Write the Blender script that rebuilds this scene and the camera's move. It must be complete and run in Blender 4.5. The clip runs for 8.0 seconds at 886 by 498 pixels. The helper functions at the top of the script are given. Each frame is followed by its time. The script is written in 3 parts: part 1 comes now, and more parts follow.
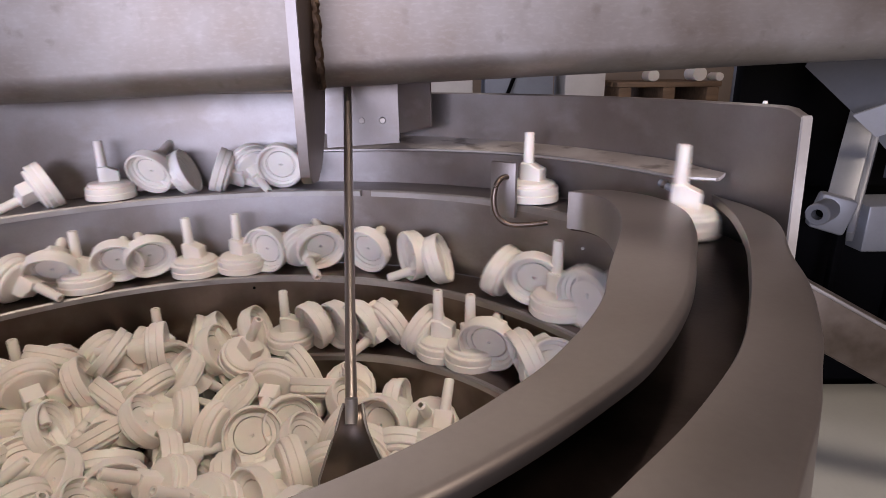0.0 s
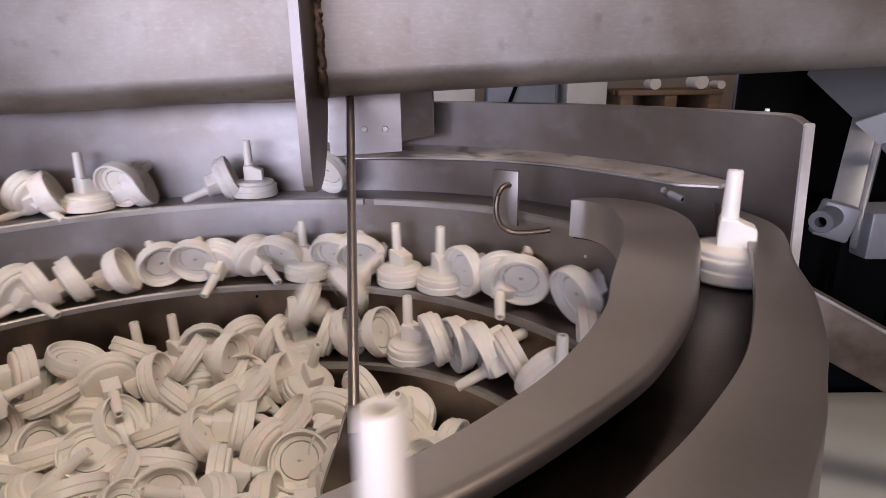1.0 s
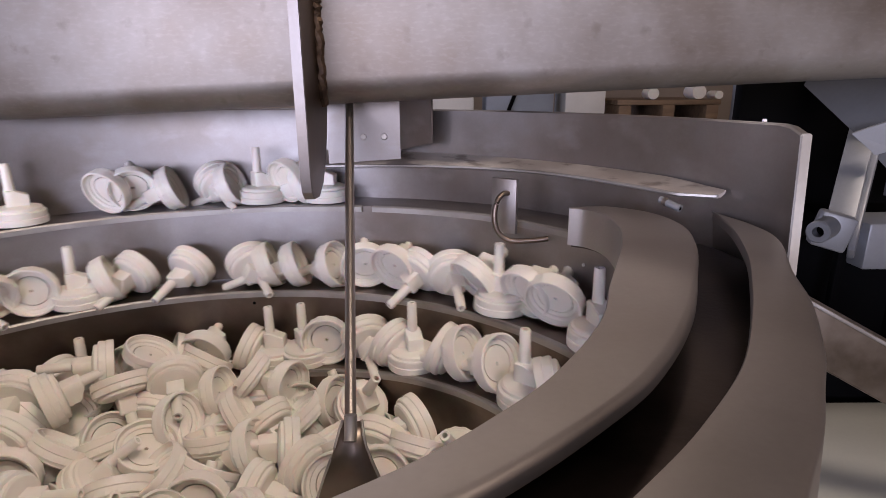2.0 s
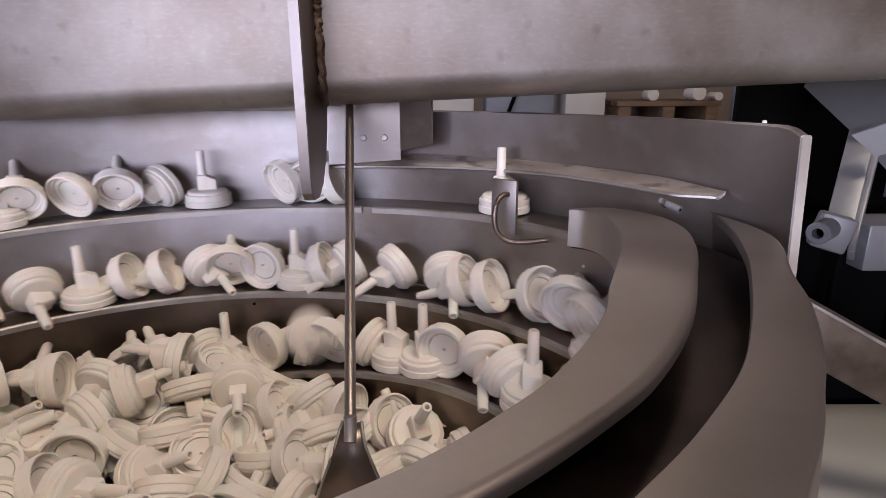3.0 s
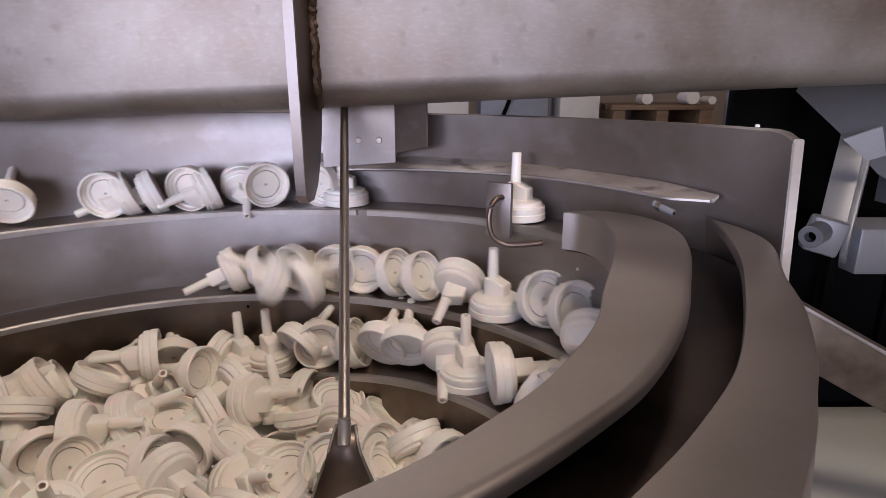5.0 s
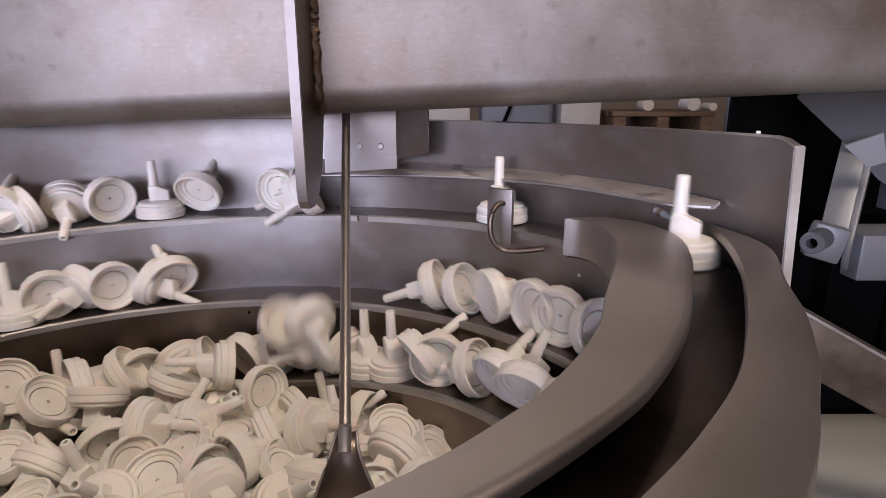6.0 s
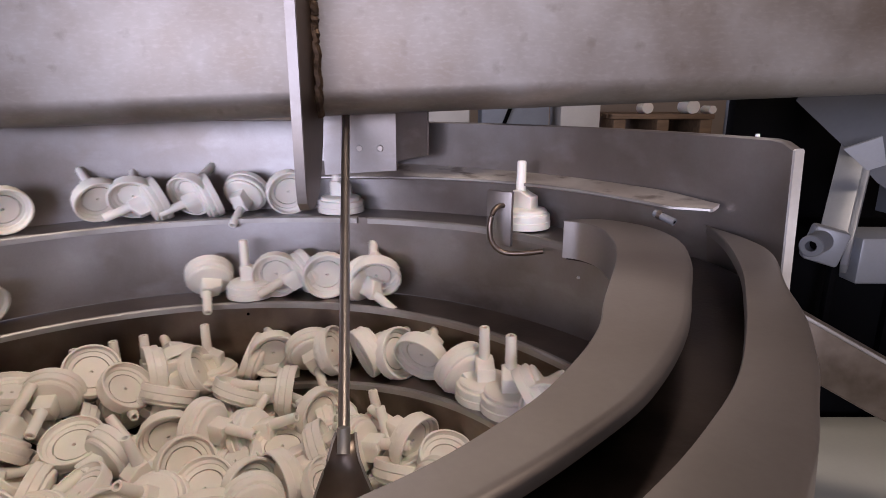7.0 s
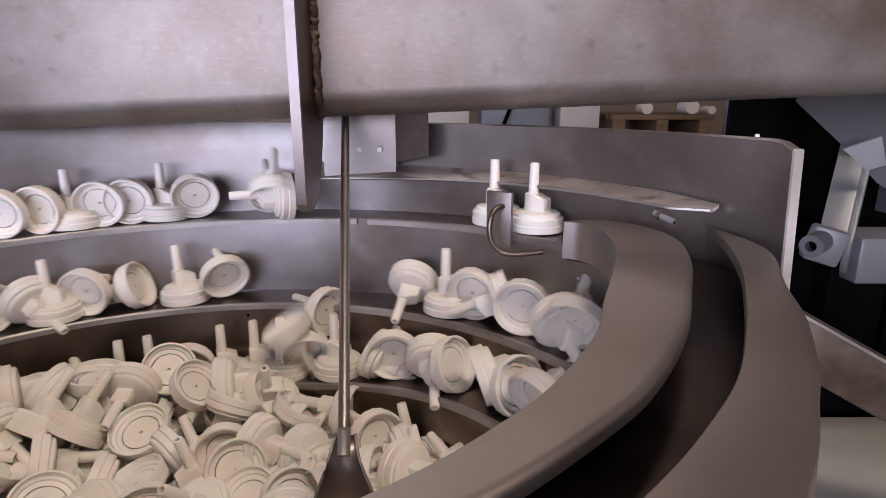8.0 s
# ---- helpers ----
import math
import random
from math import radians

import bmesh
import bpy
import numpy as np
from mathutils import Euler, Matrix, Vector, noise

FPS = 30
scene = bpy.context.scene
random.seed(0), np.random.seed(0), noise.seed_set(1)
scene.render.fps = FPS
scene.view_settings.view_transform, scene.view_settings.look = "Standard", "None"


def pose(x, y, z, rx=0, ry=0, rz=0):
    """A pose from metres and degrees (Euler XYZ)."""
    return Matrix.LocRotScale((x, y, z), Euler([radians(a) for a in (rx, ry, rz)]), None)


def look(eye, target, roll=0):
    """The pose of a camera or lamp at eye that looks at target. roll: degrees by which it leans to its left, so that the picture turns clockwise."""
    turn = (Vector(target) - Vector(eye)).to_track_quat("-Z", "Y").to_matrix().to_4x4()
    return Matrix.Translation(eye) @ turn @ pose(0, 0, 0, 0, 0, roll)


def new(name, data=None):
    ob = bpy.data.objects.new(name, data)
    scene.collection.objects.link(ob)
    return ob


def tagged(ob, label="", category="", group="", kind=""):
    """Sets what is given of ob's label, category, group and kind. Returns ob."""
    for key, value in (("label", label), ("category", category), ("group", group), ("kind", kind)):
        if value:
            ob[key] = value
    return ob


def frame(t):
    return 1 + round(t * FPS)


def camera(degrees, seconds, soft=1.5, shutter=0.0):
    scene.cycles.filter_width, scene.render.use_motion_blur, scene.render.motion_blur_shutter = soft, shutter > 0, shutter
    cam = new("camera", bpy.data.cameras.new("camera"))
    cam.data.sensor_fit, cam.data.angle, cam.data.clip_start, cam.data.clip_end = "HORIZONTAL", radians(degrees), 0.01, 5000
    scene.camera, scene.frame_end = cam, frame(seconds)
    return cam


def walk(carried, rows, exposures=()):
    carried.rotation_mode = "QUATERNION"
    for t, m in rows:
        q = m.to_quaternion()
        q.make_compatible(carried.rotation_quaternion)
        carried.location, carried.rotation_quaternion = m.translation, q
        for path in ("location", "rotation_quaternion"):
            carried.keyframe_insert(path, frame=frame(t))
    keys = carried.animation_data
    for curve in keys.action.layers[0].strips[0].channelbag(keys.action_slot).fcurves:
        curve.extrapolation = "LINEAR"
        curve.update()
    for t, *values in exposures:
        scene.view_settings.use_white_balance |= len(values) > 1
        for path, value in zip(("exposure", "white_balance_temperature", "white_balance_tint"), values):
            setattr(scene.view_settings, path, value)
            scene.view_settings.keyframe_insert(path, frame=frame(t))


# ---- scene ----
# ---------------------------------------------------------------- camera
E = 1.2            # eye height over the hall floor
LENS = 75.0
CAM = ((0.0, 0.0, 17.48, -0.61), (0.5, 0.17, 17.06, -0.74), (1.0, 0.26, 16.67, -0.77), (1.5, 0.05, 16.08, -0.46),
       (3.0, 0.05, 15.80, -0.32), (3.5, -0.27, 15.68, -0.25), (4.0, -0.51, 15.64, -0.12), (4.5, -0.54, 15.62, -0.07),
       (6.0, -0.39, 14.94, -0.04), (6.5, -0.43, 14.58, 0.09), (7.0, -0.45, 14.73, 0.11), (7.5, -0.45, 14.85, 0.06),
       (8.0, -0.46, 14.64, -0.01))


def view(yaw, down, roll):
    a, d = radians(yaw), radians(down)
    way = Vector((-math.sin(a) * math.cos(d), math.cos(a) * math.cos(d), -math.sin(d)))
    eye = Vector((0, 0, E))
    return look(eye, eye + way, roll)


cam = camera(LENS, 8.0, soft=0.8, shutter=0.4)
walk(cam, [(t, view(a, d, r)) for t, a, d, r in CAM])

# ---------------------------------------------------------------- light
world = bpy.data.worlds.new("hall_air")
world.use_nodes = True
bg = world.node_tree.nodes["Background"]
bg.inputs[0].default_value = (0.75, 0.80, 0.9, 1)
bg.inputs[1].default_value = 0.6
scene.world = world


def area(name, eye, target, sx, sy, power, colour):
    lamp = bpy.data.lights.new(name, "AREA")
    lamp.shape, lamp.size, lamp.size_y, lamp.energy, lamp.color = "RECTANGLE", sx, sy, power, colour
    ob = new(name, lamp)
    ob.matrix_world = look(eye, target)
    return ob


area("window_daylight", (-1.09, -2.47, 1.47), (-0.3, 0.4, E), 2.72, 0.64, 146, (0.775, 0.765, 1.0))
# unseen bluish fill from the left, added to tint the steel
area("side_fill", (-2.40, 1.9, 1.7), (0, 0.6, E), 2.0, 1.2, 11, (0.44, 0.54, 1.0))
# unseen rear fill, added to brighten the inner plate's turned-down edge
area("rear_fill", (-1.5, 5.04, 1.75), (0, 0.4, E), 1.6, 1.2, 14, (0.50, 0.56, 1.0))
# unseen overhead fills, added to brighten the heap, the rack and the plates
area("overhead_fill_warm", (0.9, -1.2, 3.9), (0.9, -1.2, 0), 1.6, 0.5, 100, (1.0, 0.81, 0.68))
area("overhead_fill_back", (-1.7, 2.7, 3.9), (-1.7, 2.7, 0), 1.2, 1.2, 34, (1.0, 0.88, 0.86))
area("overhead_fill_far", (0.6, 3.2, 3.9), (0.6, 3.2, 0), 2.4, 0.5, 13, (1.0, 0.80, 0.70))
scene.view_settings.exposure = -0.50


# ---------------------------------------------------------------- materials
def shader(name, colour, rough, metal=0.0, second=None, grain=300.0, stain=14.0, mix=0.5, bump=0.15, stretch=(1, 1, 1), spec=0.5):
    """Principled surface with stains at one scale, grain at another, and a fine relief."""
    m = bpy.data.materials.new(name)
    m.use_nodes = True
    nt = m.node_tree
    b = nt.nodes["Principled BSDF"]
    co = nt.nodes.new("ShaderNodeTexCoord")
    mp = nt.nodes.new("ShaderNodeMapping")
    mp.inputs["Scale"].default_value = stretch
    nt.links.new(co.outputs["Object"], mp.inputs[0])
    n1 = nt.nodes.new("ShaderNodeTexNoise")
    n1.inputs["Scale"].default_value, n1.inputs["Detail"].default_value = stain, 5
    n2 = nt.nodes.new("ShaderNodeTexNoise")
    n2.inputs["Scale"].default_value, n2.inputs["Detail"].default_value = grain, 3
    for n in (n1, n2):
        nt.links.new(mp.outputs[0], n.inputs["Vector"])
    ramp = nt.nodes.new("ShaderNodeValToRGB")
    ramp.color_ramp.elements[0].position, ramp.color_ramp.elements[1].position = 0.35, 0.68
    second = second or tuple(c * 0.8 for c in colour)
    ramp.color_ramp.elements[0].color, ramp.color_ramp.elements[1].color = (*second, 1), (*colour, 1)
    nt.links.new(n1.outputs[0], ramp.inputs[0])
    mx = nt.nodes.new("ShaderNodeMixRGB")
    mx.blend_type = "MULTIPLY"
    mx.inputs[0].default_value = mix
    nt.links.new(ramp.outputs[0], mx.inputs[1])
    r2 = nt.nodes.new("ShaderNodeValToRGB")
    r2.color_ramp.elements[0].color, r2.color_ramp.elements[1].color = (0.7, 0.7, 0.7, 1), (1, 1, 1, 1)
    nt.links.new(n2.outputs[0], r2.inputs[0])
    nt.links.new(r2.outputs[0], mx.inputs[2])
    nt.links.new(mx.outputs[0], b.inputs["Base Color"])
    mr = nt.nodes.new("ShaderNodeMapRange")
    mr.inputs[3].default_value, mr.inputs[4].default_value = rough - 0.10, rough + 0.12
    nt.links.new(n1.outputs[0], mr.inputs[0])
    nt.links.new(mr.outputs[0], b.inputs["Roughness"])
    b.inputs["Metallic"].default_value = metal
    b.inputs["Specular IOR Level"].default_value = spec
    bp = nt.nodes.new("ShaderNodeBump")
    bp.inputs["Strength"].default_value, bp.inputs["Distance"].default_value = bump, 0.0006
    nt.links.new(n2.outputs[0], bp.inputs["Height"])
    nt.links.new(bp.outputs[0], b.inputs["Normal"])
    return m


def blotch(m, colour, scale, low, high, strength=1.0, stretch=(1, 1, 1)):
    """Stains, scratches or flecks of another colour, laid over a surface where a noise passes a threshold."""
    nt = m.node_tree
    p = nt.nodes["Principled BSDF"]
    source = p.inputs["Base Color"].links[0].from_socket
    co, mp, n = nt.nodes.new("ShaderNodeTexCoord"), nt.nodes.new("ShaderNodeMapping"), nt.nodes.new("ShaderNodeTexNoise")
    mp.inputs["Scale"].default_value = stretch
    mp.inputs["Location"].default_value = (scale, 0.3, 0.7)
    n.inputs["Scale"].default_value, n.inputs["Detail"].default_value = scale, 6
    r, mx = nt.nodes.new("ShaderNodeMapRange"), nt.nodes.new("ShaderNodeMixRGB")
    r.inputs[1].default_value, r.inputs[2].default_value, r.inputs[4].default_value = low, high, strength
    nt.links.new(co.outputs["Object"], mp.inputs[0])
    nt.links.new(mp.outputs[0], n.inputs["Vector"])
    nt.links.new(n.outputs[0], r.inputs[0])
    nt.links.new(r.outputs[0], mx.inputs[0])
    nt.links.new(source, mx.inputs[1])
    mx.inputs[2].default_value = (*colour, 1)
    nt.links.new(mx.outputs[0], p.inputs["Base Color"])


STEEL = shader("bowl_steel", (0.40, 0.385, 0.39), 0.46, 1.0, (0.22, 0.19, 0.17), 500, 9, 0.3, 0.12)
blotch(STEEL, (0.19, 0.15, 0.12), 6.0, 0.52, 0.72, 0.6)
blotch(STEEL, (0.62, 0.62, 0.64), 24.0, 0.55, 0.80, 0.25, (1, 1, 2))
blotch(STEEL, (0.15, 0.115, 0.09), 13.0, 0.55, 0.80, 0.55, (1, 1, 0.5))
# darker bowl steel: the shade on the lower tracks is put into its colour
STEEL_DARK = shader("dark_shaded_steel", (0.24, 0.195, 0.165), 0.38, 1.0, (0.14, 0.108, 0.088), 400, 22, 0.35, 0.12)
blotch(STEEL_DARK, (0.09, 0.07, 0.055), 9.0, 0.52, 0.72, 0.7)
EDGE = shader("polished_edge_steel", (0.54, 0.53, 0.52), 0.55, 1.0, (0.36, 0.34, 0.32), 300, 20, 0.3, 0.1)
PALE_STEEL = shader("pale_steel", (0.80, 0.79, 0.78), 0.6, 0.6, (0.62, 0.60, 0.58), 300, 40, 0.3, 0.1)
# the shade between the cover plates is darkened into the bed's steel
BED_STEEL = shader("slot_shaded_steel", (0.12, 0.095, 0.085), 0.34, 1.0, (0.055, 0.043, 0.038), 400, 22, 0.35, 0.12)
PIPE = shader("weathered_beam_steel", (0.35, 0.33, 0.315), 0.50, 0.9, (0.22, 0.19, 0.165), 170, 13, 0.3, 0.09)
blotch(PIPE, (0.17, 0.125, 0.09), 7.0, 0.50, 0.74, 0.7)
blotch(PIPE, (0.62, 0.61, 0.60), 420.0, 0.50, 0.80, 0.10, (0.4, 1, 1))
blotch(PIPE, (0.14, 0.11, 0.09), 60.0, 0.62, 0.78, 0.5)
COVER = shader("brushed_cover_steel", (0.43, 0.40, 0.38), 0.44, 1.0, (0.30, 0.27, 0.25), 500, 8, 0.3, 0.04)
blotch(COVER, (0.24, 0.20, 0.175), 5.0, 0.54, 0.75, 0.6)
LEDGE = shader("scuffed_ledge_steel", (0.68, 0.64, 0.60), 0.48, 0.8, (0.50, 0.45, 0.41), 400, 24, 0.3, 0.12)
blotch(LEDGE, (0.16, 0.13, 0.11), 40.0, 0.57, 0.68, 0.7, (1, 1, 6))
PADDLE = shader("brown_paddle_steel", (0.24, 0.20, 0.17), 0.34, 1.0, (0.17, 0.135, 0.11), 300, 30, 0.3, 0.05)
WELD = shader("burnt_weld_steel", (0.20, 0.14, 0.10), 0.5, 0.8, (0.06, 0.04, 0.03), 250, 130, 0.5, 0.6)
BARE = shader("bright_rod_steel", (0.40, 0.36, 0.33), 0.38, 1.0, None, 300, 30, 0.3, 0.05)
PLASTIC = shader("white_plastic", (0.88, 0.86, 0.82), 0.40, 0.0, (0.84, 0.815, 0.77), 120, 40, 0.12, 0.05)
PLASTIC.node_tree.nodes["Principled BSDF"].inputs["Subsurface Weight"].default_value = 0.12
PLASTIC.node_tree.nodes["Principled BSDF"].inputs["Subsurface Scale"].default_value = 0.003
# moulded caps differ a little, from white to cream
def vary(m, low, high):
    nt = m.node_tree
    p = nt.nodes["Principled BSDF"]
    source = p.inputs["Base Color"].links[0].from_socket
    info, ramp, mx = nt.nodes.new("ShaderNodeObjectInfo"), nt.nodes.new("ShaderNodeValToRGB"), nt.nodes.new("ShaderNodeMixRGB")
    ramp.color_ramp.elements[0].color, ramp.color_ramp.elements[1].color = (*low, 1), (*high, 1)
    mx.blend_type = "MULTIPLY"
    mx.inputs[0].default_value = 1.0
    nt.links.new(info.outputs["Random"], ramp.inputs[0])
    nt.links.new(source, mx.inputs[1])
    nt.links.new(ramp.outputs[0], mx.inputs[2])
    nt.links.new(mx.outputs[0], p.inputs["Base Color"])


vary(PLASTIC, (0.95, 0.925, 0.885), (1.0, 1.0, 1.0))
BLACK = shader("black_machine_paint", (0.004, 0.004, 0.0044), 0.6, 0.0, (0.0025, 0.0025, 0.003), 200, 8, 0.4, 0.1, (1, 1, 1), 0.02)
ALU = shader("grey_aluminium", (0.29, 0.30, 0.325), 0.45, 0.5, (0.23, 0.24, 0.26), 300, 12, 0.3, 0.1)
# the hopper slope's shade is put into this darker sheet colour
SHEET = shader("shaded_hopper_sheet", (0.15, 0.155, 0.17), 0.5, 0.3, (0.11, 0.115, 0.125), 200, 9, 0.35, 0.1)
RUSTY = shader("stained_bar_steel", (0.21, 0.175, 0.145), 0.42, 0.8, (0.10, 0.078, 0.06), 120, 26, 0.4, 0.25)
TABLE = shader("pale_table_paint", (0.42, 0.43, 0.41), 0.6, 0.0, (0.37, 0.38, 0.36), 200, 6, 0.25, 0.1)
WOOD = shader("pallet_wood", (0.28, 0.19, 0.12), 0.75, 0.0, (0.19, 0.125, 0.08), 60, 8, 0.5, 0.3, (1, 6, 6))
CARD = shader("pale_carton", (0.72, 0.70, 0.66), 0.8, 0.0, (0.64, 0.62, 0.58), 80, 5, 0.2, 0.1)
BLUEGREY = shader("blue_grey_paint", (0.30, 0.33, 0.38), 0.6, 0.0, (0.24, 0.26, 0.30), 90, 5, 0.3, 0.1)
WALL = shader("hall_wall_paint", (0.36, 0.30, 0.26), 0.85, 0.0, (0.30, 0.25, 0.21), 40, 1.5, 0.3, 0.1)
FLOOR = shader("hall_concrete", (0.28, 0.27, 0.26), 0.7, 0.0, (0.20, 0.19, 0.18), 60, 2.0, 0.4, 0.2)


# ---------------------------------------------------------------- mesh helpers
def finish(name, bm, material, sharp=35):
    bmesh.ops.remove_doubles(bm, verts=bm.verts, dist=1e-6)
    bmesh.ops.recalc_face_normals(bm, faces=bm.faces)
    me = bpy.data.meshes.new(name)
    bm.to_mesh(me)
    bm.free()
    me.materials.append(material)
    me.shade_smooth()
    me.set_sharp_from_angle(angle=radians(sharp))
    return me


def thing(name, label, category, group="", kind="", at=None):
    ob = tagged(new(name), label, category, group, kind)
    ob.empty_display_size = 0.02
    if at is not None:
        ob.matrix_basis = at
    return ob


def part(name, bm, material, parent=None, label="", sharp=35):
    ob = new(name, finish(name, bm, material, sharp))
    ob.parent = parent
    return tagged(ob, label)


def block(lo, hi, bevel=0.0, m=None, bm=None):
    bm = bm or bmesh.new()
    size = [b - a for a, b in zip(lo, hi)]
    mid = [(a + b) / 2 for a, b in zip(lo, hi)]
    got = bmesh.ops.create_cube(bm, size=1.0, matrix=(m or Matrix()) @ Matrix.Translation(mid) @ Matrix.Diagonal((*size, 1)))
    if bevel:
        vs = set(got["verts"])
        edges = [e for e in bm.edges if e.verts[0] in vs and e.verts[1] in vs]
        bmesh.ops.bevel(bm, geom=edges, offset=bevel, segments=2, affect="EDGES", profile=0.5)
    return bm


def loft(rings, closed=True, ends=True, bm=None):
    """Skin over a row of rings with the same number of points."""
    bm = bm or bmesh.new()
    rows = [[bm.verts.new(p) for p in ring] for ring in rings]
    n = len(rows[0])
    for a, b in zip(rows, rows[1:]):
        for i in range(n if closed else n - 1):
            bm.faces.new((a[i], a[(i + 1) % n], b[(i + 1) % n], b[i]))
    if ends and closed:
        bm.faces.new(rows[0])
        bm.faces.new(rows[-1])
    return bm


def lathe(profile, seg=32, at=(0, 0, 0), bm=None):
    """Turn a closed (r, z) profile about the z axis."""
    rings = []
    for i in range(seg + 1):
        a = 2 * math.pi * i / seg
        rings.append([(at[0] + r * math.cos(a), at[1] + r * math.sin(a), at[2] + z) for r, z in profile])
    return loft(rings, closed=True, ends=False, bm=bm)


def tube(points, radius, seg=12, bm=None):
    """A round bar along a row of points."""
    pts = [Vector(p) for p in points]
    rings = []
    for i, p in enumerate(pts):
        way = (pts[min(i + 1, len(pts) - 1)] - pts[max(i - 1, 0)]).normalized()
        side = way.cross(Vector((0.31, 0.22, 0.92))).normalized()
        up = side.cross(way)
        rings.append([p + radius * (math.cos(2 * math.pi * k / seg) * side + math.sin(2 * math.pi * k / seg) * up) for k in range(seg)])
    return loft(rings, bm=bm)


def bmesh_disc(r, h, m):
    bm = bmesh.new()
    bmesh.ops.create_cone(bm, cap_ends=True, segments=20, radius1=r, radius2=r * 0.8, depth=h, matrix=m)
    return bm


def spline(points, n):
    """n + 1 points on a smooth curve through the given ones."""
    p = [Vector(q) for q in points]
    p = [2 * p[0] - p[1]] + p + [2 * p[-1] - p[-2]]
    out = []
    for k in range(n + 1):
        s = k / n * (len(p) - 3)
        i = min(int(s), len(p) - 4)
        u = s - i
        a, b, c, d = p[i:i + 4]
        out.append(0.5 * (2 * b + (c - a) * u + (2 * a - 5 * b + 4 * c - d) * u * u + (3 * b - a - 3 * c + d) * u ** 3))
    return out


# ---------------------------------------------------------------- hall
def hall():
    def slab(name, lo, hi, mat):
        tagged(part(name, block(lo, hi), mat), kind="structure")
    slab("floor", (-2.6, -2.6, -0.1), (3.6, 5.2, 0.0), FLOOR)
    slab("ceiling", (-2.6, -2.6, 4.0), (3.6, 5.2, 4.1), WALL)
    # the north wall has an unseen opening, added for the rear fill lamp
    bm = block((-2.6, 5.1, 0.0), (3.6, 5.2, 1.13))
    block((-2.6, 5.1, 2.37), (3.6, 5.2, 4.0), bm=bm)
    block((-2.6, 5.1, 1.13), (-2.32, 5.2, 2.37), bm=bm)
    block((-0.68, 5.1, 1.13), (3.6, 5.2, 2.37), bm=bm)
    tagged(part("wall_north", bm, WALL), kind="structure")
    # the west wall has an unseen opening, added for the side fill lamp
    bm = block((-2.6, -2.5, 0.0), (-2.5, 5.1, 1.08))
    block((-2.6, -2.5, 2.32), (-2.5, 5.1, 4.0), bm=bm)
    block((-2.6, -2.5, 1.08), (-2.5, 0.88, 2.32), bm=bm)
    block((-2.6, 2.92, 1.08), (-2.5, 5.1, 2.32), bm=bm)
    tagged(part("wall_west", bm, WALL), kind="structure")
    slab("wall_east", (3.5, -2.5, 0.0), (3.6, 5.1, 4.0), WALL)
    # the south wall has a window opening
    bm = block((-2.6, -2.6, 0.0), (3.6, -2.5, 1.12))
    block((-2.6, -2.6, 1.82), (3.6, -2.5, 4.0), bm=bm)
    block((-2.6, -2.6, 1.12), (-2.48, -2.5, 1.82), bm=bm)
    block((0.30, -2.6, 1.12), (3.6, -2.5, 1.82), bm=bm)
    tagged(part("wall_south", bm, WALL), kind="structure")


hall()


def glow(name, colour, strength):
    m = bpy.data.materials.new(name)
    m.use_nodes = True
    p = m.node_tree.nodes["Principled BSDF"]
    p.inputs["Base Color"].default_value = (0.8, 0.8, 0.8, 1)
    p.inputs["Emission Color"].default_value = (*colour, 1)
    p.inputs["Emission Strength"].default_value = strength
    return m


def fixtures():
    # unseen housings and glowing panels, added above the overhead fill lamps
    lit = glow("fill_diffuser", (1.0, 0.84, 0.72), 2.0)
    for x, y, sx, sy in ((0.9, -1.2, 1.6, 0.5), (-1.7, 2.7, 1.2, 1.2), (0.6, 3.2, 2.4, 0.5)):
        lamp = thing("fill_fixture", "unseen added ceiling fixture with a glowing diffuser", "ceiling light", "ceiling lights of the hall")
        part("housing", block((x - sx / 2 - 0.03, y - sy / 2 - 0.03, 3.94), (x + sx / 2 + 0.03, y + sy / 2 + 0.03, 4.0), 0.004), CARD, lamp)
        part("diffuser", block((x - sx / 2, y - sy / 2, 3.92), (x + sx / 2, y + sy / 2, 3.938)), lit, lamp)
    # frames 2 and 3 edge unseen openings added for the fill lamps
    for name, axis, at, u0, u1, v0, v1 in (("window_1", 0, -2.57, -2.48, 0.30, 1.12, 1.82), ("unseen_window_2", 1, -2.57, 0.88, 2.92, 1.08, 2.32), ("unseen_window_3", 0, 5.17, -2.32, -0.68, 1.13, 2.37)):
        win = tagged(new(name), kind="structure")
        for a, z, e, f in ((u0, v0, u1, v0 + 0.04), (u0, v1 - 0.04, u1, v1), (u0, v0 + 0.04, u0 + 0.04, v1 - 0.04), (u1 - 0.04, v0 + 0.04, u1, v1 - 0.04)):
            lo, hi = ((a, at - 0.02, z), (e, at + 0.02, f)) if axis == 0 else ((at - 0.02, a, z), (at + 0.02, e, f))
            part("window_frame", block(lo, hi), ALU, win)


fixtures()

# ---------------------------------------------------------------- feeder bowl
CX, CY = -0.169, 0.182         # bowl axis
RISE, GROW = 0.065, 0.038      # climb and widening of the spiral track in one turn


def lip(turn):
    """Radius and height of the track's inner edge at so many degrees along the spiral."""
    r, z = 0.316 + GROW * turn / 360, min(E - 0.0957, E - 0.1026 + RISE * turn / 360)
    # the lower track climbs faster where it leaves the heap
    z += 0.029 * ease(turn, -745, -655) * (1 - ease(turn, -640, -560))
    return r - 0.05 * tuck(turn), z


def ease(x, a, b):
    """From 0 at a to 1 at b, with soft ends."""
    s = min(1.0, max(0.0, (x - a) / (b - a)))
    return s * s * (3 - 2 * s)


